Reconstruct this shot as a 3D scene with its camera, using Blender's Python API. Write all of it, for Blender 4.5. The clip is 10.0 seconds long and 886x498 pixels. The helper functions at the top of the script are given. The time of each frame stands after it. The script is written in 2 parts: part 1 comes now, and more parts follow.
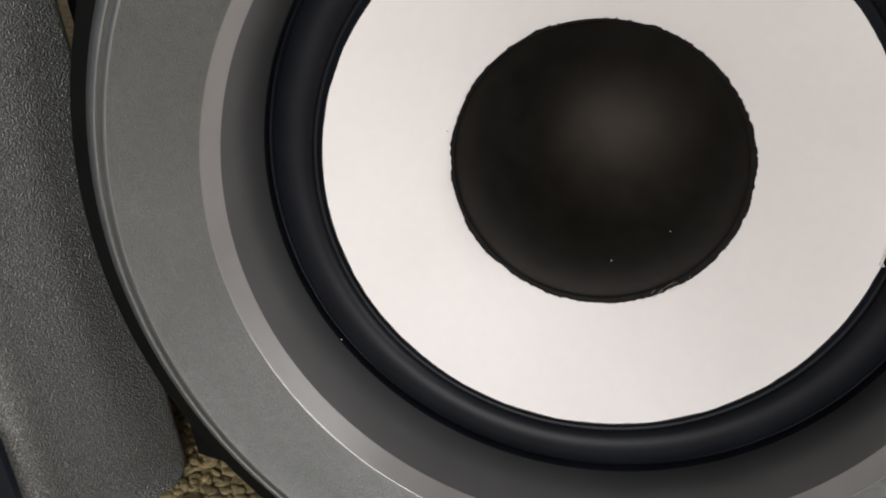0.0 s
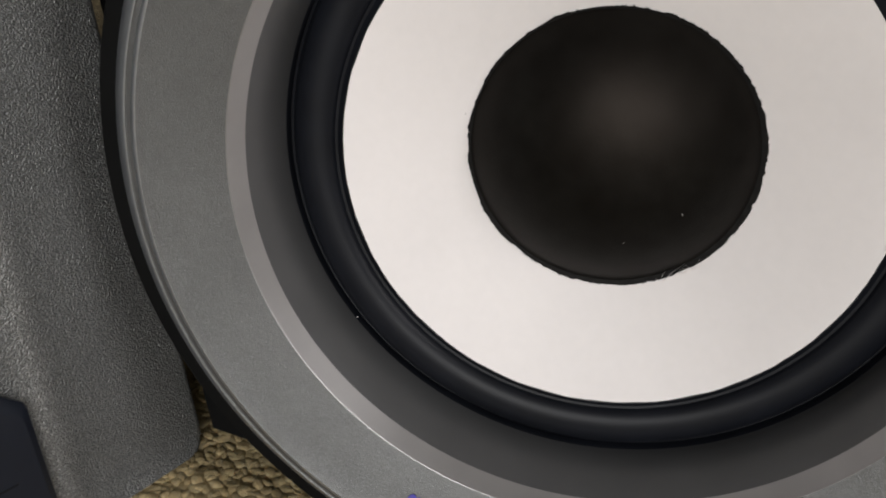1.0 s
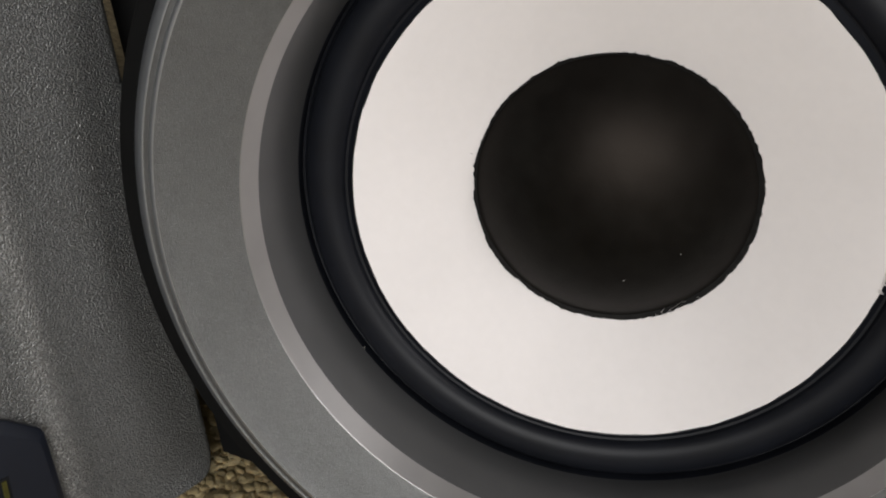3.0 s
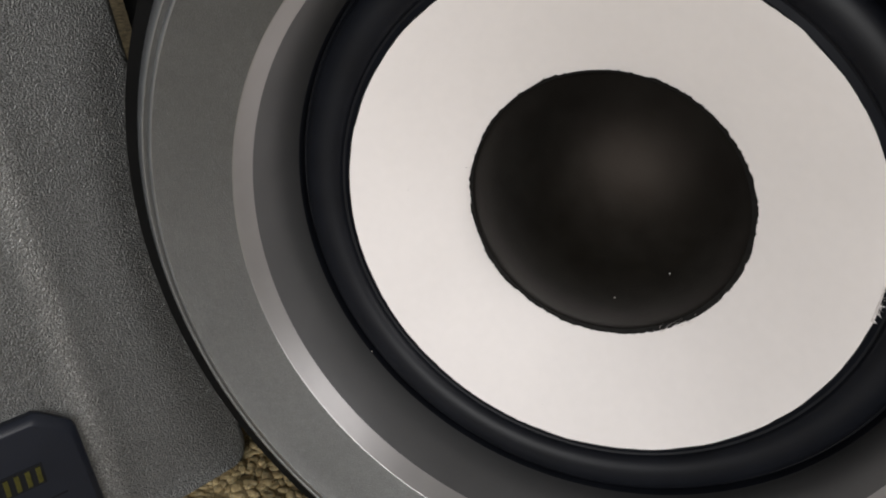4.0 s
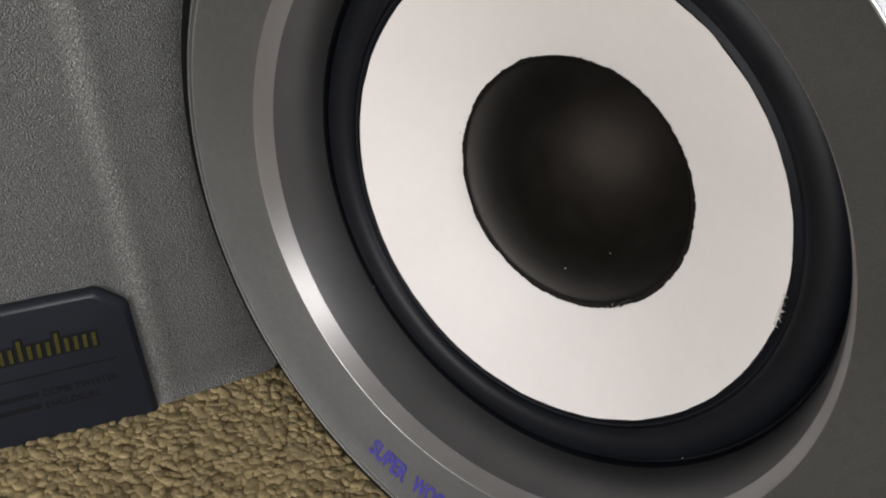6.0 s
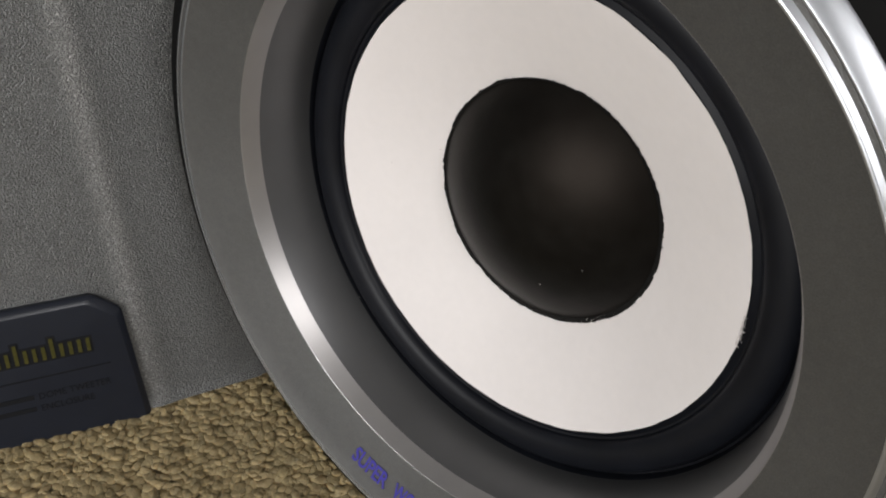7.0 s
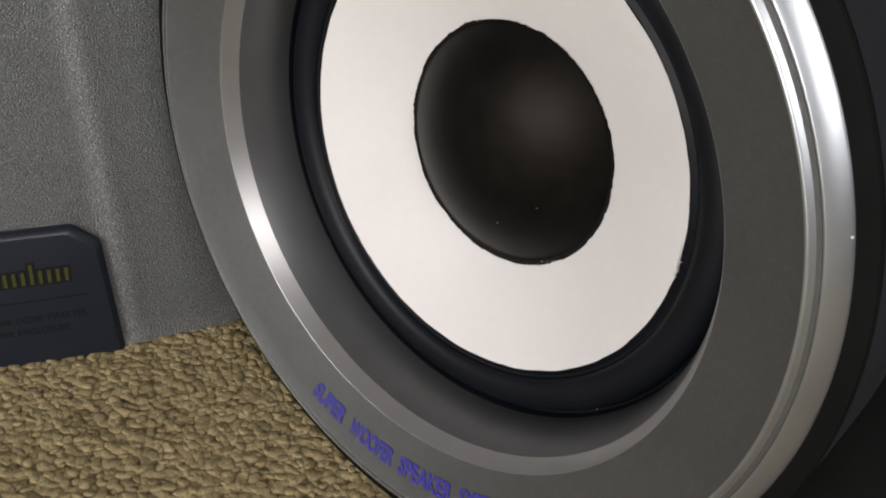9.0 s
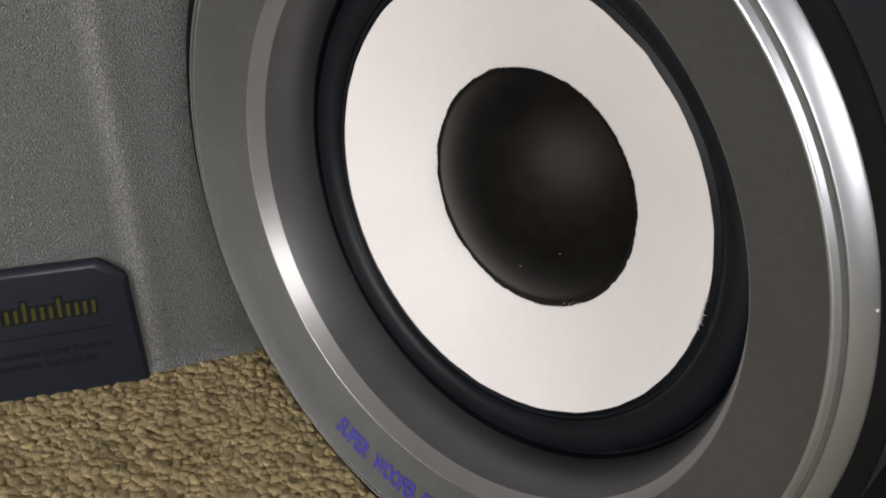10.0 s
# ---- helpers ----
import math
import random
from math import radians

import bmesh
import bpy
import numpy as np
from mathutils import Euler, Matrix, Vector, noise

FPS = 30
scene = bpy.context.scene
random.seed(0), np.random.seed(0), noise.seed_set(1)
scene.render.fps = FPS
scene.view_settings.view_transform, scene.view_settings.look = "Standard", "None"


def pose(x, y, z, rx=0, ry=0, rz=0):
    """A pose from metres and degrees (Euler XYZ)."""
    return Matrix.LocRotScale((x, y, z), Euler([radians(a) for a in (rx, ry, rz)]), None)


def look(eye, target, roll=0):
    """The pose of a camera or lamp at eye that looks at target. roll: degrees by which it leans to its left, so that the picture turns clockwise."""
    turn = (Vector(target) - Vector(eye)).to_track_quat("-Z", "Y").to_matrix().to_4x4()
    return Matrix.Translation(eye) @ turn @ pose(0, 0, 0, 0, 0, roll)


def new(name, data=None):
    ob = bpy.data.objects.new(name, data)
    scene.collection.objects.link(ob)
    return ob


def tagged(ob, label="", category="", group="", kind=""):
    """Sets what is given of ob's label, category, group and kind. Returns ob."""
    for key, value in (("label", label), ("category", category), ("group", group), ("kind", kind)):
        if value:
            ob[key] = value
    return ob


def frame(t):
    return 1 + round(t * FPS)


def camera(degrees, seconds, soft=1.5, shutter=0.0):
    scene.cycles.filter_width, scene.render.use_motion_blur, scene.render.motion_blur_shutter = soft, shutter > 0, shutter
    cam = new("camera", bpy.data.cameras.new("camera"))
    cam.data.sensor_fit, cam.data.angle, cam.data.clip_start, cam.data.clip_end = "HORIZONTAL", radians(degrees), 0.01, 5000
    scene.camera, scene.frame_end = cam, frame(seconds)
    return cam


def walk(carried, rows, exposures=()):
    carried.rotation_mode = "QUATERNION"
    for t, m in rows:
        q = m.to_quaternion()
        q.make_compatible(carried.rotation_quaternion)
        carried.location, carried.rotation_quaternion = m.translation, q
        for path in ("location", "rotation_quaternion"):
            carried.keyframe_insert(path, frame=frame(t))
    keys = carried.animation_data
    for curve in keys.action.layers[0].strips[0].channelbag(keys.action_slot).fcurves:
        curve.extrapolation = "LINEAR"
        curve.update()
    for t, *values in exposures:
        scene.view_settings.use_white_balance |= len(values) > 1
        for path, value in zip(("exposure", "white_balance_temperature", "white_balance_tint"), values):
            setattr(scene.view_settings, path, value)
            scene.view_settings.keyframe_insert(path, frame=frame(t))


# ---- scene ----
# seconds, eye (x, y, z), rotation as pose() takes it
PATH = [
    (0, -0.00006, -0.19502, 0.23130, 62.299, -7.076, 13.182),
    (0.5, -0.00117, -0.19849, 0.23413, 61.113, -7.930, 14.188),
    (1, -0.00413, -0.20327, 0.23103, 61.619, -7.910, 13.400),
    (1.5, -0.00367, -0.20049, 0.23609, 61.438, -7.805, 13.934),
    (2, -0.00789, -0.20431, 0.23485, 61.663, -8.477, 13.423),
    (2.5, -0.00152, -0.20466, 0.23685, 62.030, -7.985, 14.373),
    (3, -0.00297, -0.20705, 0.24146, 62.232, -8.117, 14.320),
    (3.2, -0.00030, -0.20504, 0.24200, 62.419, -7.445, 14.380),
    (4.3, 0.06037, -0.18578, 0.26789, 57.041, -5.851, 28.258),
    (4.5, 0.07770, -0.18391, 0.25519, 56.869, -7.884, 32.743),
    (5, 0.09741, -0.17791, 0.26259, 56.325, -5.000, 37.605),
    (5.5, 0.10984, -0.17810, 0.27387, 56.521, -4.515, 38.437),
    (6, 0.11804, -0.17869, 0.27994, 56.050, -4.456, 38.721),
    (6.2, 0.12077, -0.17776, 0.28538, 55.988, -4.485, 38.754),
    (7.3, 0.13341, -0.17313, 0.29056, 55.706, -4.676, 40.838),
    (7.5, 0.13714, -0.17551, 0.28800, 56.130, -5.161, 41.467),
    (8, 0.14741, -0.18164, 0.27689, 55.623, -5.673, 41.583),
    (8.5, 0.15841, -0.17675, 0.27601, 55.991, -5.869, 42.150),
    (9, 0.15982, -0.17964, 0.27397, 56.803, -6.501, 42.232),
    (9.5, 0.16016, -0.17857, 0.27513, 56.458, -6.157, 42.366),
    (10, 0.15152, -0.17955, 0.28930, 56.445, -6.227, 42.926),
]
cam = camera(52.44, 10.0, soft=2.0)
exposures = [(0.0, 0.16), (0.5, 0.06), (3.0, 0.03), (5.5, 0.0), (6.0, 0.08), (8.5, 0.05), (9.0, 0.14), (9.5, 0.14), (10.0, 0.17)]
walk(cam, [(r[0], pose(*r[1:])) for r in PATH], exposures)

# ---- light: daylight through one window, in a closed room ----
world = bpy.data.worlds.new("world")
world.use_nodes = True
scene.world = world
sky = world.node_tree.nodes.new("ShaderNodeTexSky")
sky.sky_type, sky.sun_disc = "NISHITA", False
sky.sun_elevation, sky.sun_rotation = radians(35), radians(120)
world.node_tree.links.new(sky.outputs[0], world.node_tree.nodes["Background"].inputs[0])
world.node_tree.nodes["Background"].inputs[1].default_value = 0.08

ROOM_X0, ROOM_X1, ROOM_Y0, ROOM_Y1, ROOM_Z = -2.4, 2.1, -2.6, 2.2, 2.9
FRONT_WIN = (-0.75, 1.35, 0.15, 1.60)      # x0, x1, z0, z1 in the south wall
SIDE_WIN = (-1.45, -0.35, 0.95, 2.25)      # y0, y1, z0, z1 in the east wall


def window_light(name, eye, target, width, height, watts, colour):
    lamp = bpy.data.lights.new(name, "AREA")
    lamp.shape, lamp.size, lamp.size_y = "RECTANGLE", width, height
    lamp.energy, lamp.color = watts, colour
    ob = new(name, lamp)
    ob.matrix_world = look(eye, target)
    return ob


fx, fz = (FRONT_WIN[0] + FRONT_WIN[1]) / 2, (FRONT_WIN[2] + FRONT_WIN[3]) / 2
window_light("front_daylight", (fx, ROOM_Y0 - 0.02, fz), (fx, 0, fz), 2.0, 1.35, 63.0, (1.0, 0.982, 0.962))
sy, sz = (SIDE_WIN[0] + SIDE_WIN[1]) / 2, (SIDE_WIN[2] + SIDE_WIN[3]) / 2
window_light("side_daylight", (ROOM_X1 + 0.02, sy, sz), (0, sy, sz), 1.05, 1.24, 28.0, (1.0, 0.98, 0.975))

R = 0.125            # radius of the woofer's trim ring, to its groove
HUB = 0.1375         # height of the woofer's axis over the carpet


# ---- materials ----
def material(name, colour, rough=0.5, metal=0.0, grain=(), tint=(), specular=0.5, mottled=0.0, rough_var=0.0):
    """grain: (scale per metre, strength, distance) of bump noises; tint: (scale, amount) of colour variation."""
    m = bpy.data.materials.new(name)
    m.use_nodes = True
    nt = m.node_tree
    bs = nt.nodes["Principled BSDF"]
    bs.inputs["Base Color"].default_value = (*colour, 1)
    bs.inputs["Roughness"].default_value = rough
    bs.inputs["Metallic"].default_value = metal
    bs.inputs["Specular IOR Level"].default_value = specular
    tc = nt.nodes.new("ShaderNodeTexCoord")
    last = None
    for scale, strength, distance in grain:
        n = nt.nodes.new("ShaderNodeTexNoise")
        n.inputs["Scale"].default_value = scale
        n.inputs["Detail"].default_value = 3
        nt.links.new(tc.outputs["Object"], n.inputs["Vector"])
        b = nt.nodes.new("ShaderNodeBump")
        b.inputs["Strength"].default_value = strength
        b.inputs["Distance"].default_value = distance
        nt.links.new(n.outputs["Fac"], b.inputs["Height"])
        if last:
            nt.links.new(last.outputs[0], b.inputs["Normal"])
        last = b
    if last:
        nt.links.new(last.outputs[0], bs.inputs["Normal"])
    col = None
    for scale, amount in tint:
        n = nt.nodes.new("ShaderNodeTexNoise")
        n.inputs["Scale"].default_value = scale
        n.inputs["Detail"].default_value = 4
        nt.links.new(tc.outputs["Object"], n.inputs["Vector"])
        mr = nt.nodes.new("ShaderNodeMapRange")
        mr.inputs["From Min"].default_value, mr.inputs["From Max"].default_value = 0.3, 0.7
        mr.inputs["To Min"].default_value, mr.inputs["To Max"].default_value = 1 - amount, 1 + amount
        nt.links.new(n.outputs["Fac"], mr.inputs["Value"])
        mx = nt.nodes.new("ShaderNodeMix")
        mx.data_type, mx.blend_type = "RGBA", "MULTIPLY"
        mx.inputs["Factor"].default_value = 1
        if col:
            nt.links.new(col.outputs["Result"], mx.inputs["A"])
        else:
            mx.inputs["A"].default_value = (*colour, 1)
        nt.links.new(mr.outputs["Result"], mx.inputs["B"])
        col = mx
    if col:
        nt.links.new(col.outputs["Result"], bs.inputs["Base Color"])
    if rough_var:
        n = nt.nodes.new("ShaderNodeTexNoise")
        n.inputs["Scale"].default_value = 60
        nt.links.new(tc.outputs["Object"], n.inputs["Vector"])
        mr = nt.nodes.new("ShaderNodeMapRange")
        mr.inputs["To Min"].default_value, mr.inputs["To Max"].default_value = rough - rough_var, rough + rough_var
        nt.links.new(n.outputs["Fac"], mr.inputs["Value"])
        nt.links.new(mr.outputs["Result"], bs.inputs["Roughness"])
    return m


M_RING = material("silver_grey_paint", (0.130, 0.131, 0.130), 0.40, 0.68, [(2600, 0.45, 0.0003), (300, 0.05, 0.0005)], [(2200, 0.12), (350, 0.05), (40, 0.05)])
M_POLISH = material("brushed_aluminium", (0.40, 0.388, 0.384), 0.37, 0.78, [(1800, 0.01, 0.0002)], [(60, 0.05)])
M_CHAMFER = material("turned_aluminium", (0.455, 0.472, 0.498), 0.34, 0.92, [(1800, 0.04, 0.0002)], [(60, 0.06)])
M_WALL = material("grey_moulded_plastic", (0.112, 0.112, 0.114), 0.38, 0.60, [(1500, 0.08, 0.0002)], [(50, 0.06)], 0.35)
M_RUBBER = material("black_rubber", (0.0055, 0.0063, 0.009), 0.45, 0.0, [(900, 0.05, 0.0002)], [(70, 0.2)], 0.22)
M_CONE = material("white_painted_paper", (0.74, 0.698, 0.684), 0.6, 0.0, [(700, 0.06, 0.0003), (90, 0.06, 0.001)], [(25, 0.025), (300, 0.012)])
M_CAP = material("black_coated_paper", (0.0042, 0.0041, 0.0037), 0.43, 0.0, [(1100, 0.12, 0.0003), (60, 0.05, 0.001)], [(35, 0.3), (160, 0.3)], 0.12)
M_CAP.node_tree.nodes["Principled BSDF"].inputs["Specular Tint"].default_value = (1.0, 0.82, 0.70, 1)
M_COLLAR = material("black_paint_rim", (0.0065, 0.0060, 0.0055), 0.75, 0.0, [(1600, 0.5, 0.0004)], [(500, 0.4)], 0.2)
M_HOUSING = material("dark_silver_plastic", (0.070, 0.074, 0.084), 0.40, 0.6, [(1400, 0.05, 0.0002)], [(30, 0.1)], 0.5)
M_BOX = material("black_vinyl", (0.004, 0.004, 0.004), 0.7, 0.0, [(500, 0.1, 0.0004)], [(60, 0.2)], 0.1)
M_INK = material("blue_ink", (0.040, 0.030, 0.30), 0.5, 0.0, [], [(1500, 0.15)])
M_PANEL = material("grey_grained_plastic", (0.146, 0.148, 0.145), 0.37, 0.45, [(6000, 0.3, 0.0002)], [(1700, 0.46), (20, 0.05)])


def leather_grain(m, cells, strength, distance):
    """Adds a pebbled moulded grain of the given number of cells per metre to the bump."""
    nt = m.node_tree
    bs = nt.nodes["Principled BSDF"]
    tc = nt.nodes.new("ShaderNodeTexCoord")
    warp = nt.nodes.new("ShaderNodeTexNoise")
    warp.inputs["Scale"].default_value = cells * 0.8
    nt.links.new(tc.outputs["Object"], warp.inputs["Vector"])
    add = nt.nodes.new("ShaderNodeMix")
    add.data_type, add.blend_type = "RGBA", "LINEAR_LIGHT"
    add.inputs["Factor"].default_value = 0.35 / cells
    nt.links.new(tc.outputs["Object"], add.inputs["A"])
    nt.links.new(warp.outputs["Color"], add.inputs["B"])
    vo = nt.nodes.new("ShaderNodeTexVoronoi")
    vo.feature = "SMOOTH_F1"
    vo.inputs["Scale"].default_value = cells
    nt.links.new(add.outputs["Result"], vo.inputs["Vector"])
    b = nt.nodes.new("ShaderNodeBump")
    b.invert = True
    b.inputs["Strength"].default_value = strength
    b.inputs["Distance"].default_value = distance
    nt.links.new(vo.outputs["Distance"], b.inputs["Height"])
    nt.links.new(bs.inputs["Normal"].links[0].from_socket, b.inputs["Normal"])
    nt.links.new(b.outputs["Normal"], bs.inputs["Normal"])


leather_grain(M_PANEL, 1900, 1.0, 0.0007)


def crease_shine(m, amount):
    """Sparkle of the grain along the front's crease, painted into the colour as paler specks."""
    nt = m.node_tree
    bs = nt.nodes["Principled BSDF"]
    tc = nt.nodes.new("ShaderNodeTexCoord")
    sep = nt.nodes.new("ShaderNodeSeparateXYZ")
    nt.links.new(tc.outputs["Object"], sep.inputs[0])

    def calc(op, a, b=0.0):
        n = nt.nodes.new("ShaderNodeMath")
        n.operation = op
        for i, q in enumerate((a, b)):
            if isinstance(q, float):
                n.inputs[i].default_value = q
            else:
                nt.links.new(q, n.inputs[i])
        return n.outputs[0]
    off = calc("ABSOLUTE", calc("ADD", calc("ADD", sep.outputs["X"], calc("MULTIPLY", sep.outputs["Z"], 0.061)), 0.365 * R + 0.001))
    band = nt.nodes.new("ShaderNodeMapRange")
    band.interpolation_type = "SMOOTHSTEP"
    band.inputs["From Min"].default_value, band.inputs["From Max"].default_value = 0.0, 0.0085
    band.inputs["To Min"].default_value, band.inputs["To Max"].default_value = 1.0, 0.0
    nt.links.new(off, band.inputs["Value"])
    n = nt.nodes.new("ShaderNodeTexNoise")
    n.inputs["Scale"].default_value = 1300
    nt.links.new(tc.outputs["Object"], n.inputs["Vector"])
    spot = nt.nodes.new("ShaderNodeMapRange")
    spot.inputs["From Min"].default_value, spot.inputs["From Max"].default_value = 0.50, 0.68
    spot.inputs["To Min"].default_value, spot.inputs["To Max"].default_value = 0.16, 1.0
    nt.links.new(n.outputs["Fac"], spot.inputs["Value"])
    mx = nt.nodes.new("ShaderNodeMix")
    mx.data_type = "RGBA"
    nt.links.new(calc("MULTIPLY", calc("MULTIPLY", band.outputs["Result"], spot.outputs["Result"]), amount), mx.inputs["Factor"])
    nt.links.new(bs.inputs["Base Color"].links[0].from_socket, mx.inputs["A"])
    # pale tone standing in for the highlight on the ridge
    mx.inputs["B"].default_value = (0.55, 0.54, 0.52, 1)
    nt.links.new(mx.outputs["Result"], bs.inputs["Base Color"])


crease_shine(M_PANEL, 0.55)
M_PLAQUE = material("blue_grey_plastic", (0.012, 0.0145, 0.022), 0.34, 0.0, [(2500, 0.06, 0.0002)], [(120, 0.06)], 0.4)
M_GOLD = material("gold_print", (0.085, 0.080, 0.020), 0.4, 0.5, [], [(900, 0.2)])
M_BLACK_INK = material("black_print", (0.009, 0.0095, 0.011), 0.6, 0.0, [], [(900, 0.2)], 0.15)
M_PLASTER = material("painted_plaster", (0.20, 0.198, 0.195), 0.9, 0.0, [(220, 0.2, 0.001)], [(3, 0.04), (60, 0.03)])
M_BACKING = material("carpet_backing", (0.30, 0.24, 0.14), 0.95, 0.0, [(260, 1.0, 0.003), (900, 0.6, 0.001)], [(240, 0.45), (12, 0.1)])
M_DUST = material("dust", (0.6, 0.58, 0.54), 0.9, 0.0, [], [(900, 0.1)])


M_PILE = material("beige_wool_pile", (0.325, 0.254, 0.138), 0.95, 0.0, [(1300, 0.6, 0.0007)], [(700, 0.16), (130, 0.16), (60, 0.10), (14, 0.08)], 0.1)


def island_tint(m, amount):
    """Lets each loose piece of a mesh differ in brightness."""
    nt = m.node_tree
    bs = nt.nodes["Principled BSDF"]
    geo = nt.nodes.new("ShaderNodeNewGeometry")
    mr = nt.nodes.new("ShaderNodeMapRange")
    mr.inputs["To Min"].default_value, mr.inputs["To Max"].default_value = 1 - amount, 1 + amount
    nt.links.new(geo.outputs["Random Per Island"], mr.inputs["Value"])
    mx = nt.nodes.new("ShaderNodeMix")
    mx.data_type, mx.blend_type = "RGBA", "MULTIPLY"
    mx.inputs["Factor"].default_value = 1
    nt.links.new(bs.inputs["Base Color"].links[0].from_socket, mx.inputs["A"])
    nt.links.new(mr.outputs["Result"], mx.inputs["B"])
    nt.links.new(mx.outputs["Result"], bs.inputs["Base Color"])


island_tint(M_PILE, 0.14)
pile = M_PILE.node_tree.nodes["Principled BSDF"].inputs
pile["Subsurface Weight"].default_value = 0.3
pile["Subsurface Radius"].default_value = (1.0, 0.75, 0.5)
pile["Subsurface Scale"].default_value = 0.0010


# ---- building helpers ----
def link(name, bm, mat, parent=None, label="", smooth=True, sharp=None):
    bmesh.ops.recalc_face_normals(bm, faces=bm.faces)
    me = bpy.data.meshes.new(name)
    bm.to_mesh(me)
    bm.free()
    me.materials.append(mat)
    for p in me.polygons:
        p.use_smooth = smooth
    if sharp is not None:
        me.set_sharp_from_angle(angle=radians(sharp))
    ob = new(name, me)
    if parent:
        ob.parent = parent
    if label:
        tagged(ob, label)
    return ob


def part(name, bm, mat, parent, label="", smooth=True, sharp=35):
    return link(name, bm, mat, parent, label, smooth, sharp)


def thing(name, place, label, category, turn=0.0, kind=""):
    ob = new(name)
    ob.matrix_world = pose(*place, 0, 0, turn)
    ob.empty_display_size = 0.05
    return tagged(ob, label, category, kind=kind)


def box(bm, x0, x1, y0, y1, z0, z1, bevel=0.0):
    vs = [bm.verts.new((x, y, z)) for z in (z0, z1) for x, y in ((x0, y0), (x1, y0), (x1, y1), (x0, y1))]
    fs = [(3, 2, 1, 0), (4, 5, 6, 7), (0, 1, 5, 4), (1, 2, 6, 5), (2, 3, 7, 6), (3, 0, 4, 7)]
    made = [bm.faces.new([vs[i] for i in f]) for f in fs]
    if bevel:
        edges = list({e for f in made for e in f.edges})
        bmesh.ops.bevel(bm, geom=edges, offset=bevel, segments=3, profile=0.5, affect="EDGES")
    return bm


def lathe(profile, segs=240, closed=False, wobble=None):
    """Turns (radius, depth) pairs, in units of R, round the woofer's axis."""
    bm = bmesh.new()
    rings = []
    for k, (r, y) in enumerate(profile):
        ring = []
        for i in range(segs):
            a = 2 * math.pi * i / segs
            rr = r + (wobble(a, k) if wobble else 0.0)
            ring.append(bm.verts.new((rr * R * math.cos(a), y * R, HUB + rr * R * math.sin(a))))
        rings.append(ring)
    pairs = list(zip(rings, rings[1:])) + ([(rings[-1], rings[0])] if closed else [])
    for a, b in pairs:
        for i in range(segs):
            j = (i + 1) % segs
            bm.faces.new((a[i], a[j], b[j], b[i]))
    return bm


def arc(r0, y0, r1, y1, bulge, n=14):
    """A half-roll from (r0, y0) to (r1, y1), standing out by bulge towards the front."""
    out = []
    for i in range(n + 1):
        t = i / n
        out.append((r0 + (r1 - r0) * (1 - math.cos(math.pi * t)) / 2, y0 + (y1 - y0) * t - bulge * math.sin(math.pi * t)))
    return out


def glyphs(body, width, height, bold=0.0):
    """Outlines of a line of text as flat polygons: a list of (points, faces) per letter, scaled to width x height."""
    cu = bpy.data.curves.new("text", "FONT")
    cu.body = body
    cu.resolution_u = 3
    cu.offset = bold
    ob = bpy.data.objects.new("text", cu)
    scene.collection.objects.link(ob)
    bpy.context.view_layer.update()
    me = bpy.data.meshes.new_from_object(ob.evaluated_get(bpy.context.evaluated_depsgraph_get()))
    pts = np.array([v.co[:2] for v in me.vertices])
    faces = [tuple(p.vertices) for p in me.polygons]
    bpy.data.objects.remove(ob)
    bpy.data.meshes.remove(me)
    lo, hi = pts.min(0), pts.max(0)
    pts = (pts - lo) / (hi - lo) * np.array([width, height])
    return pts, faces


# ---- the room ----
def wall(name, x0, x1, y0, y1, z0, z1, mat=M_PLASTER, category="wall", label=""):
    bm = bmesh.new()
    box(bm, x0, x1, y0, y1, z0, z1)
    return tagged(link(name, bm, mat, smooth=False), label or "plain light painted plaster wall of the room", category, kind="structure")


T = 0.12
wall("wall_west", ROOM_X0 - T, ROOM_X0, ROOM_Y0, ROOM_Y1, 0, ROOM_Z)
wall("wall_north", ROOM_X0 - T, ROOM_X1 + T, ROOM_Y1, ROOM_Y1 + T, 0, ROOM_Z)
bm = bmesh.new()
x0, x1, z0, z1 = FRONT_WIN
box(bm, ROOM_X0 - T, x0, ROOM_Y0 - T, ROOM_Y0, 0, ROOM_Z)
box(bm, x1, ROOM_X1 + T, ROOM_Y0 - T, ROOM_Y0, 0, ROOM_Z)
box(bm, x0, x1, ROOM_Y0 - T, ROOM_Y0, 0, z0)
box(bm, x0, x1, ROOM_Y0 - T, ROOM_Y0, z1, ROOM_Z)
tagged(link("wall_south", bm, M_PLASTER, smooth=False), "plain plaster wall with a wide window opening", "wall", kind="structure")
bm = bmesh.new()
y0, y1, z0, z1 = SIDE_WIN
box(bm, ROOM_X1, ROOM_X1 + T, ROOM_Y0, y0, 0, ROOM_Z)
box(bm, ROOM_X1, ROOM_X1 + T, y1, ROOM_Y1, 0, ROOM_Z)
box(bm, ROOM_X1, ROOM_X1 + T, y0, y1, 0, z0)
box(bm, ROOM_X1, ROOM_X1 + T, y0, y1, z1, ROOM_Z)
tagged(link("wall_east", bm, M_PLASTER, smooth=False), "plain light plaster wall with a small window opening", "wall", kind="structure")
wall("ceiling", ROOM_X0 - T, ROOM_X1 + T, ROOM_Y0 - T, ROOM_Y1 + T, ROOM_Z, ROOM_Z + T, M_PLASTER, "ceiling", "plain light painted ceiling over the room")
wall("floor", ROOM_X0 - T, ROOM_X1 + T, ROOM_Y0 - T, ROOM_Y1 + T, -0.1, -0.0025, M_BACKING, "floor", "beige tufted carpet laid wall to wall")


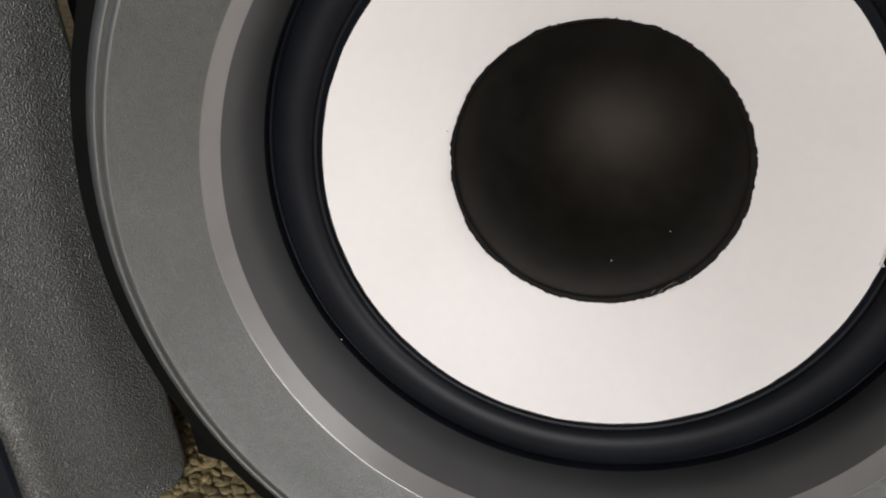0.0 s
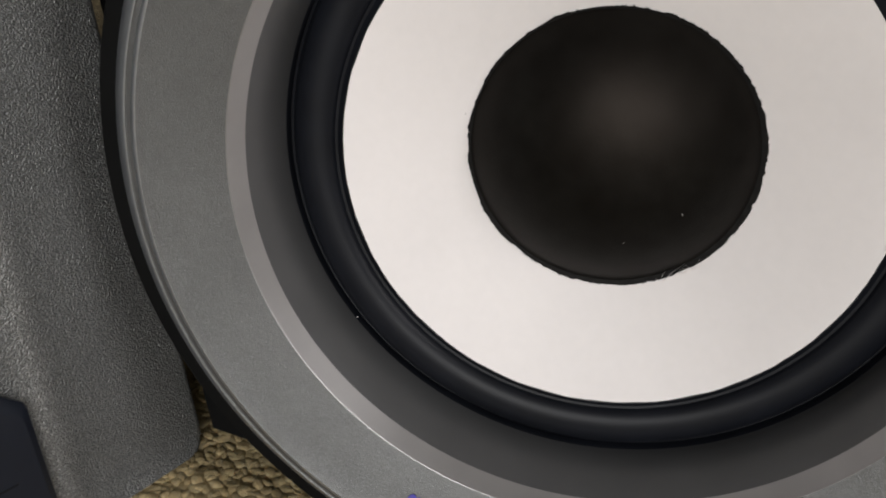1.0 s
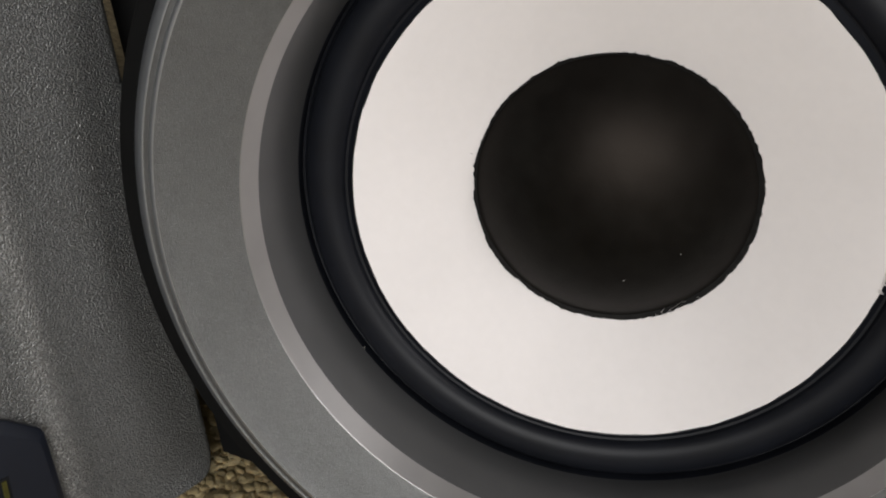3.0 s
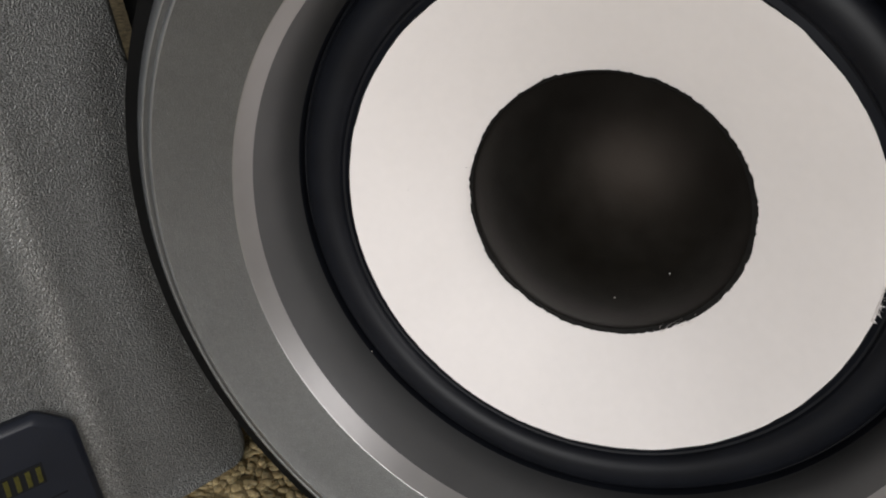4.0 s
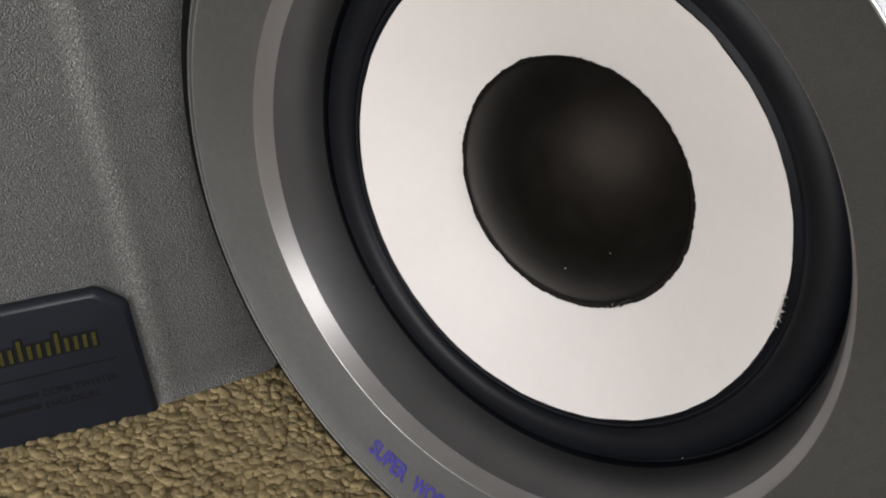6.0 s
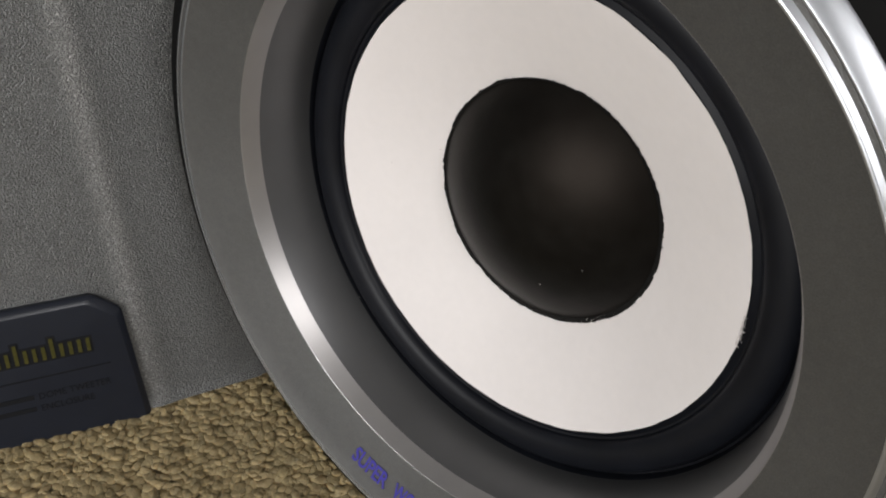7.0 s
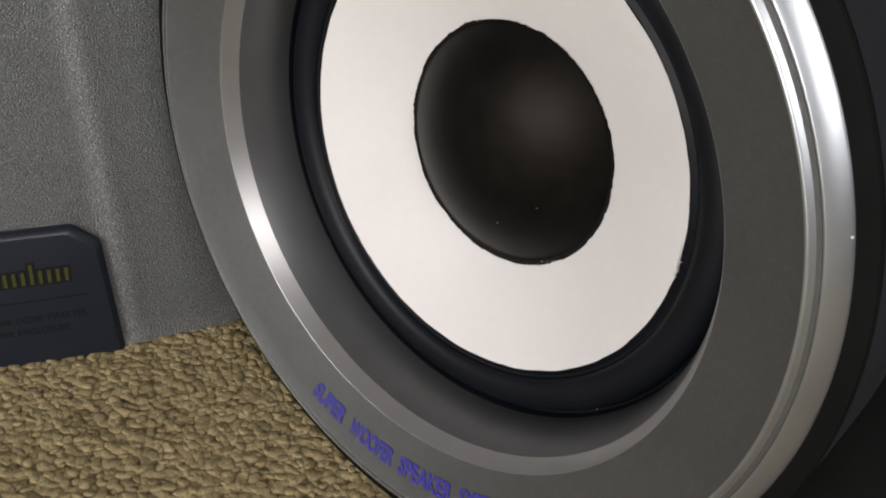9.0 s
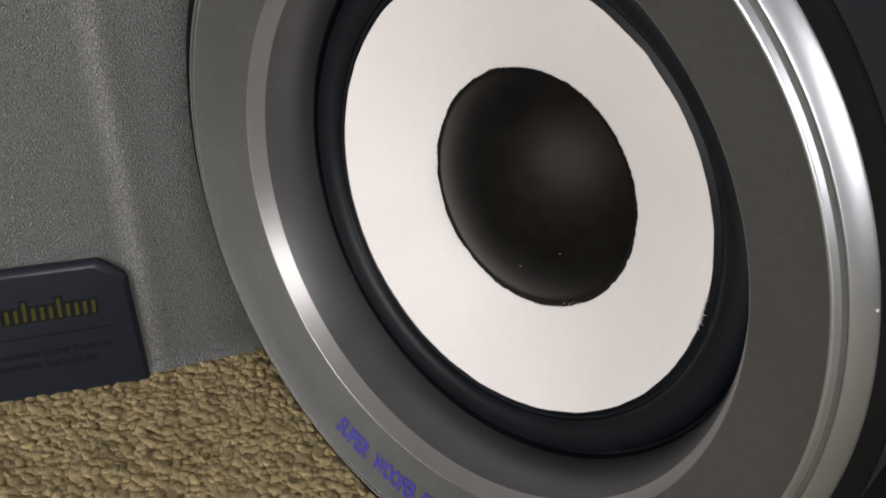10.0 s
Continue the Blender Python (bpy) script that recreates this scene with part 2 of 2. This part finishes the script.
# ---- carpet pile ----
def wave(x, y, seed, size):
    rng = np.random.default_rng(seed)
    out = np.zeros(x.shape)
    for _ in range(9):
        a, k = rng.uniform(0, 2 * math.pi), rng.uniform(0.6, 1.7) * 2 * math.pi / size
        out += np.sin(k * (x * math.cos(a) + y * math.sin(a)) + rng.uniform(0, 6.3))
    return out / 9


def carpet_pile():
    """Cut tufts of twisted yarn: crowded, leaning, uneven domes in one mesh."""
    rng = np.random.default_rng(5)
    pitch, segs, levels = 0.0027, 9, 6
    gx, gy = np.meshgrid(np.arange(-0.30, 0.06, pitch), np.arange(-0.15, 0.15, pitch), indexing="ij")
    n = gx.size
    px = gx.ravel() + rng.uniform(-0.55, 0.55, n) * pitch
    py = gy.ravel() + rng.uniform(-0.55, 0.55, n) * pitch
    top = 0.00035 * rng.standard_normal(n) + 0.0008 * wave(px, py, 7, 0.03) - 0.0004
    wide = 0.0028 * rng.uniform(0.75, 1.25, n)
    slim = wide * rng.uniform(0.55, 0.85, n)
    turn, lean, way = rng.uniform(0, 6.283, n), rng.uniform(0.3, 1.1, n), rng.normal(-0.9, 1.3, n)
    lat = np.linspace(-0.15, 1.0, levels)[:-1]
    v = []
    for t in lat:
        c = np.cos(t * math.pi / 2) ** 0.8 if t > 0 else 0.96
        z = math.sin(t * math.pi / 2)
        for k in range(segs):
            a = 2 * math.pi * k / segs
            bump = 1 + 0.10 * rng.standard_normal(n)
            u, w = wide * c * bump * math.cos(a), slim * c * bump * math.sin(a)
            v.append((u, w, np.full(n, z)))
    v.append((np.zeros(n), np.zeros(n), np.full(n, 1.0)))
    m = len(v)
    u, w, z = (np.stack([q[i] for q in v], 1) for i in range(3))
    ct, st = np.cos(turn)[:, None], np.sin(turn)[:, None]
    tall = 0.0017
    shift = lean[:, None] * tall * np.maximum(z, 0) ** 1.6
    x = px[:, None] + u * ct - w * st + shift * np.cos(way)[:, None]
    y = py[:, None] + u * st + w * ct + shift * np.sin(way)[:, None]
    h = top[:, None] + (z - 1) * tall * (1 - 0.25 * lean[:, None])
    faces = []
    for r in range(levels - 2):
        for k in range(segs):
            q = (k + 1) % segs
            faces.append((r * segs + k, r * segs + q, (r + 1) * segs + q, (r + 1) * segs + k))
    last = (levels - 2) * segs
    caps = [(last + k, last + (k + 1) % segs, m - 1) for k in range(segs)]
    base = (np.arange(n) * m)[:, None, None]
    quads = (base + np.array(faces)[None]).reshape(-1, 4).tolist()
    tris = (base + np.array(caps)[None]).reshape(-1, 3).tolist()
    me = bpy.data.meshes.new("carpet_pile")
    me.from_pydata(np.stack([x.ravel(), y.ravel(), h.ravel()], 1).tolist(), [], quads + tris)
    me.materials.append(M_PILE)
    me.polygons.foreach_set("use_smooth", [True] * len(me.polygons))
    return tagged(new("carpet_pile", me), "beige and tan tufted wool carpet pile", "carpet", kind="stuff")


carpet_pile()

# ---- the woofer ----
woofer = thing("subwoofer", (0, 0, 0), "black subwoofer with silver trim ring and white cone on carpet", "speaker")
CHAMFER = [(1.060, 0.060), (1.060, 0.043), (1.057, 0.0375), (1.0255, 0.0100), (1.022, 0.0085), (1.019, 0.0090)]
GROOVE = [(1.019, 0.0090), (1.0165, 0.0108), (1.0065, 0.0108)]
LIP = [(1.0065, 0.0108), (1.0050, 0.0096), (0.9990, 0.0030), (0.9962, 0.0008), (0.9930, 0.0003), (0.9900, 0.0010)]
FLANGE = [(0.9900, 0.0010), (0.985, 0.0035), (0.93, 0.0223), (0.87, 0.0435), (0.820, 0.0612), (0.8138, 0.0634)]
BEVEL = [(0.8138, 0.0634), (0.8131, 0.0638), (0.8125, 0.0644), (0.8120, 0.0652), (0.8116, 0.0662), (0.8035, 0.0855), (0.7972, 0.1002), (0.7910, 0.1150)]
WALL = [(0.791 - 0.36 * (d - d * d / 0.33), 0.115 + d) for d in [0.165 * k / 14 for k in range(15)]]
part("trim_chamfer", lathe(CHAMFER), M_CHAMFER, woofer, "polished aluminium outer chamfer with a turned groove", sharp=28)
ring = part("trim_ring", lathe(FLANGE), M_RING, woofer, "flat silver-grey trim ring with blue lettering", sharp=28)
part("groove", lathe(GROOVE), M_RING, woofer, "dark turned groove")
part("outer_lip", lathe(LIP), M_CHAMFER, woofer, "polished aluminium lip beside the groove")
part("inner_bevel", lathe(BEVEL), M_POLISH, woofer, "brushed aluminium inner bevel", sharp=30)
part("horn_wall", lathe(WALL), M_WALL, woofer, "grey moulded inner wall")
ROLL = [(0.7613, 0.2800), (0.7600, 0.2835), (0.7590, 0.306), (0.754, 0.309)] + arc(0.748, 0.302, 0.644, 0.294, 0.036) + [(0.638, 0.296), (0.625, 0.2885), (0.612, 0.294)]
part("surround", lathe(ROLL), M_RUBBER, woofer, "black rubber roll surround")


def brush(a, k):
    """Uneven brushed edge of the white paint."""
    p = Vector((math.cos(a), math.sin(a), 0))
    return 0.0022 * noise.noise(p * 9) + 0.0012 * noise.noise(p * 45)


CONE = [(0.6216, 0.2885), (0.614, 0.291), (0.55, 0.3195), (0.48, 0.3515), (0.41, 0.383), (0.347, 0.4125), (0.30, 0.434)]
part("cone", lathe(CONE, wobble=lambda a, k: brush(a, k) if k < 2 else 0.0), M_CONE, woofer, "white hand-painted paper cone")


def ragged(a, k):
    p = Vector((math.cos(a), math.sin(a), 0.7))
    return (0.004 * math.cos(a + radians(45)) - 0.0005 + 0.0045 * noise.noise(p * 6) + 0.0035 * noise.noise(p * 25) + 0.0022 * noise.noise(p * 80) + 0.0022 * noise.noise(p * 190)) if k == 0 else 0.0


COLLAR = [(0.348, 0.4100), (0.343, 0.4120), (0.338, 0.4150), (0.330, 0.416)]
part("cap_collar", lathe(COLLAR, 960, wobble=ragged), M_COLLAR, woofer, "ragged black painted rim of the dust cap")
SPH = 0.52
DOME = [(SPH * math.sin(t), 0.413 - (SPH * math.cos(t) - SPH * math.cos(math.asin(0.337 / SPH)))) for t in
        [math.asin(0.337 / SPH) * (1 - i / 22) for i in range(22)]] + [(0.0004, 0.413 - SPH * (1 - math.cos(math.asin(0.337 / SPH))))]
part("dust_cap", lathe(DOME), M_CAP, woofer, "black domed dust cap with a soft sheen")
GASKET = [(1.045, 0.0430), (1.086, 0.0436), (1.099, 0.0465), (1.1035, 0.0530), (1.102, 0.0630)]
HOUSING = [(1.102, 0.0630), (1.1025, 0.0700), (1.103, 0.1000), (1.1035, 0.1500), (1.104, 0.2200), (1.104, 0.345)]
part("gasket", lathe(GASKET), M_BOX, woofer, "thin black gasket behind the trim")
part("housing", lathe(HOUSING), M_HOUSING, woofer, "dark silver-grey drum housing")


def cabinet():
    """Tapered black box behind the drum, with a round opening for it."""
    bm = bmesh.new()
    y0, y1, top, n = 0.34, 2.6, 2.5, 96
    hub = HUB / R

    def edge(ax, az):
        """The outline's point in the direction (ax, az) from the axis."""
        best = 9.0
        for nx, nz, k in ((0, -1, hub), (0, 1, top - hub), (1, 0, 1.66), (-1, -0.26, 0.955 + 0.26 * hub)):
            d = nx * ax + nz * az
            if d > 1e-6:
                best = min(best, k / d)
        return best
    # the left flank opens outwards with height: x = -(0.955 + 0.26 z)
    def left(ax, az):
        d = -ax - 0.26 * az
        return (0.955 + 0.26 * hub) / d if d > 1e-6 else 9.0
    inner, outer, back = [], [], []
    for i in range(n):
        a = 2 * math.pi * i / n
        ax, az = math.cos(a), math.sin(a)
        r = min(edge(ax, az) if ax > 0 else min(hub / -az if az < -1e-6 else 9.0, (top - hub) / az if az > 1e-6 else 9.0), left(ax, az))
        inner.append(bm.verts.new((1.060 * R * ax, y0 * R, HUB + 1.060 * R * az)))
        outer.append(bm.verts.new((r * R * ax, y0 * R, HUB + r * R * az)))
        back.append(bm.verts.new((r * R * ax, y1 * R, HUB + r * R * az)))
    for i in range(n):
        j = (i + 1) % n
        bm.faces.new((inner[i], inner[j], outer[j], outer[i]))
        bm.faces.new((outer[i], outer[j], back[j], back[i]))
    bm.faces.new(back)
    return bm


part("cabinet", cabinet(), M_BOX, woofer, "black vinyl cabinet", smooth=False, sharp=None)


def on_cone(r):
    return 0.2885 + (0.6216 - r) * 0.4515


def bristles(rows, lift):
    """Thin dried strokes of paint: (azimuth, radius, length outwards, sideways slant, width)."""
    bm = bmesh.new()
    for az, r, length, slant, width in rows:
        a = radians(az)
        side = width / r
        ring = []
        for k in range(5):
            t = k / 4
            rr, aa = r + length * t, a + slant * t * t
            w = side * (1 - 0.85 * t) * 0.5
            y = on_cone(rr) - lift - 0.004 * math.sin(math.pi * t)
            ring.append([bm.verts.new((rr * R * math.cos(aa + q), yy * R, HUB + rr * R * math.sin(aa + q)))
                         for q, yy in ((-w, y), (0, y - 0.0015), (w, y))])
        for p, q in zip(ring, ring[1:]):
            bm.faces.new((p[0], p[1], q[1], q[0]))
            bm.faces.new((p[1], p[2], q[2], q[1]))
    return bm


rnd = random.Random(8)
fray = [(rnd.uniform(-62, -36), rnd.uniform(0.343, 0.354), rnd.uniform(-0.012, 0.004), rnd.uniform(-0.02, 0.12), rnd.uniform(0.001, 0.0032)) for _ in range(14)]
part("paint_fray", bristles(fray, 0.0045), M_CONE, woofer, "stray white paint strokes on the cap's rim")
rim_fray = [(rnd.gauss(0, 3.0), 0.617, rnd.uniform(0.004, 0.016), rnd.uniform(-0.02, 0.01), rnd.uniform(0.0015, 0.004)) for _ in range(22)]
part("paint_fray", bristles(rim_fray, 0.003), M_CONE, woofer, "stray white paint strokes over the surround")


def speck(places):
    bm = bmesh.new()
    for r, az, y, size in places:
        a = radians(az)
        bmesh.ops.create_icosphere(bm, subdivisions=1, radius=size * R,
                                   matrix=Matrix.Translation((r * R * math.cos(a), y * R, HUB + r * R * math.sin(a))))
    return bm


def on_dome(r):
    return 0.413 - (math.sqrt(SPH * SPH - r * r) - SPH * math.cos(math.asin(0.337 / SPH)))


tagged(part("dust_specks", speck([(0.196, -66.9, on_dome(0.196), 0.0018), (0.205, -22.8, on_dome(0.205), 0.0014), (0.7565, -135, 0.279, 0.0017),
                                  (0.753, -46.7, 0.304, 0.0014), (1.057, 19.9, 0.037, 0.0036)]), M_DUST, woofer, "pale specks of dust"), kind="stuff")
tagged(part("dark_specks", speck([(0.488, -174.1, on_cone(0.488), 0.0013), (0.562, -94.7, on_cone(0.562), 0.0014),
                                  (0.358, 176.6, on_cone(0.358), 0.0014)]), M_COLLAR, woofer, "dark specks in the white paint"), kind="stuff")


def ring_lettering(body, start, end, radius, height):
    """Letters bent round the trim ring, tops to the centre; angles in degrees from the bottom, radius at the letters' foot."""
    span = radians(end - start) * radius
    pts, faces = glyphs(body, span, height, 0.022)
    bm = bmesh.new()
    vs = []
    for u, v in pts:
        a, r = radians(start) + u / radius, radius - v
        y = 0.002 + (0.985 - r) * 0.354 - 0.0030
        vs.append(bm.verts.new((r * R * math.sin(a), y * R, HUB - r * R * math.cos(a))))
    for f in faces:
        try:
            bm.faces.new([vs[i] for i in f])
        except ValueError:
            pass
    return bm


for word, a0, a1 in (("SUPER", -18.8, -10.0), ("WOOFER", -8.2, 3.4), ("SPEAKER", 5.0, 18.2), ("SYSTEM", 20.0, 31.2)):
    part("lettering", ring_lettering(word, a0, a1, 0.938, 0.053), M_INK, ring, "blue printed word", smooth=False, sharp=None)

# ---- the satellite speaker ----
LEAN = radians(11)
satellite = thing("satellite_speaker", (-0.975 * R, 0.2152 * R, 0), "silver-grey speaker with grained front and blue-grey plaque, on the carpet", "speaker", turn=69.5)


def face(a, h, d=0.0):
    """A point of the leaning front: along, up and out, in units of R."""
    crease = -0.365 - 0.06 * h
    d = d - max(0.0, crease - a) * 0.095 + 0.006 * math.exp(-((a - crease) / 0.045) ** 2)
    d += 0.02 * (max(0.0, 0.05 - h) / 0.05) ** 2
    return (a * R, (h * math.sin(LEAN) - d * math.cos(LEAN)) * R, (h * math.cos(LEAN) + d * math.sin(LEAN)) * R)


def edges_at(h):
    c = 0.06
    cut = c - math.sqrt(max(0.0, c * c - (c - h) ** 2)) if h < c else 0.0
    return -1.62 + 0.094 * h + cut, 0.075 - 0.105 * h - cut


def front_panel():
    bm = bmesh.new()
    heights = [0.0, 0.005, 0.012, 0.02, 0.03, 0.045, 0.06, 0.10, 0.15] + [0.2 + 0.1 * i for i in range(24)]
    rows = []
    for h in heights:
        a0, a1 = edges_at(h)
        e = 0.024
        row = [(a0, -0.22), (a0, -e)] + [(a0 + e * (1 - math.cos(t)), -e * (1 - math.sin(t))) for t in [math.pi / 2 * k / 6 for k in range(1, 7)]]
        inner = np.linspace(a0 + e, a1 - e, 120)[1:-1]
        row += [(a, 0.0) for a in inner]
        row += [(a1 - e * (1 - math.cos(t)), -e * (1 - math.sin(t))) for t in [math.pi / 2 * k / 6 for k in range(6, 0, -1)]] + [(a1, -e), (a1, -0.22)]
        rows.append([bm.verts.new(face(a, h, d)) for a, d in row])
    for r0, r1 in zip(rows, rows[1:]):
        for i in range(len(r0) - 1):
            bm.faces.new((r0[i], r0[i + 1], r1[i + 1], r1[i]))
    bm.faces.new(rows[-1])
    bm.faces.new(rows[0][::-1])
    return bm


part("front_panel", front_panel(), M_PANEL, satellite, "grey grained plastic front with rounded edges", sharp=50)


def satellite_body():
    bm = bmesh.new()
    loops = []
    for h in (0.02, 2.5):
        a0, a1 = edges_at(max(h, 0.12))
        loops.append([bm.verts.new(c) for c in (face(a0 + 0.05, h, -0.18), face(a1 - 0.05, h, -0.18))] +
                     [bm.verts.new(((a1 - 0.15) * R, 1.9 * R, face(0, h, -0.18)[2])), bm.verts.new(((a0 + 0.15) * R, 1.9 * R, face(0, h, -0.18)[2]))])
    for i in range(4):
        j = (i + 1) % 4
        bm.faces.new((loops[0][i], loops[0][j], loops[1][j], loops[1][i]))
    bm.faces.new(loops[0][::-1])
    bm.faces.new(loops[1])
    return bm


part("cabinet", satellite_body(), M_BOX, satellite, "black vinyl cabinet", smooth=False, sharp=None)


def on_plate(a, h, d):
    """A point of the plaque's flat plane: along, up and out, in units of R."""
    d -= (-0.40 - a) * 0.095
    return (a * R, (h * math.sin(LEAN) - d * math.cos(LEAN)) * R, (h * math.cos(LEAN) + d * math.sin(LEAN)) * R)


def plaque():
    bm = bmesh.new()
    # right half of the outline; mirrored about the middle
    mid = -0.775
    half = [(-0.402, -0.02), (-0.437, 0.402), (-0.443, 0.416), (-0.515, 0.473), (-0.528, 0.479)]
    half = half + [(2 * mid - a, h) for a, h in half[::-1]]
    cx = mid
    loops = []
    for inset, d in ((0.0, -0.03), (0.0, 0.018), (0.004, 0.024), (0.020, 0.036), (0.024, 0.037)):
        loops.append([bm.verts.new(on_plate(a + math.copysign(inset, cx - a) * (1.0), h - (inset if h > 0 else -0.0), d)) for a, h in half])
    for a, b in zip(loops, loops[1:]):
        for i in range(len(a)):
            j = (i + 1) % len(a)
            bm.faces.new((a[i], a[j], b[j], b[i]))
    bm.faces.new(loops[-1])
    return bm


plate = part("plaque", plaque(), M_PLAQUE, satellite, "blue-grey plastic plaque with cut corners", sharp=20)
TOP = 0.0385


def quad_strip(bm, a0, a1, h0, h1, d, slope=0.0):
    vs = [bm.verts.new(on_plate(a, h + slope * (a - a0), d)) for a, h in ((a0, h0), (a1, h0), (a1, h1), (a0, h1))]
    ws = [bm.verts.new(on_plate(a, h + slope * (a - a0), d - 0.012)) for a, h in ((a0, h0), (a1, h0), (a1, h1), (a0, h1))]
    bm.faces.new(vs)
    for i in range(4):
        j = (i + 1) % 4
        bm.faces.new((ws[i], ws[j], vs[j], vs[i]))


def bar(name, a0, a1, h0, h1, mat, d=TOP, label=""):
    bm = bmesh.new()
    quad_strip(bm, a0, a1, h0, h1, d)
    return part(name, bm, mat, plate, label, smooth=False, sharp=None)


def mark(a0, a1, h0, h1):
    """One gold stroke with its black outline."""
    bar("mark_outline", a0 - 0.008, a1 + 0.008, h0 - 0.008, h1 + 0.008, M_BLACK_INK, TOP, "black outline of the maker's mark")
    bar("maker_mark", a0, a1, h0, h1, M_GOLD, TOP + 0.003, "gold stroke of the maker's mark")


for k in range(15):
    a = -0.948 + k * 0.0272
    mark(a, a + 0.0115, 0.291, 0.362 if k in (0, 6, 10) else 0.338)
bar("rule_line", -1.04, -0.505, 0.226, 0.231, M_BLACK_INK)


def plate_text(body, a1, h, width, height):
    pts, faces = glyphs(body, width, height)
    bm = bmesh.new()
    vs = [bm.verts.new(on_plate(a1 - width + u, h + v, TOP + 0.001)) for u, v in pts]
    for f in faces:
        try:
            bm.faces.new([vs[i] for i in f])
        except ValueError:
            pass
    return part("lettering", bm, M_BLACK_INK, plate, "small black printed words", smooth=False, sharp=None)


plate_text("DOME TWEETER", -0.515, 0.150, 0.225, 0.024)
bar("print_bar", -1.02, -0.755, 0.153, 0.170, M_BLACK_INK)
plate_text("ENCLOSURE", -0.575, 0.105, 0.165, 0.024)
bar("print_bar", -0.97, -0.755, 0.108, 0.125, M_BLACK_INK)
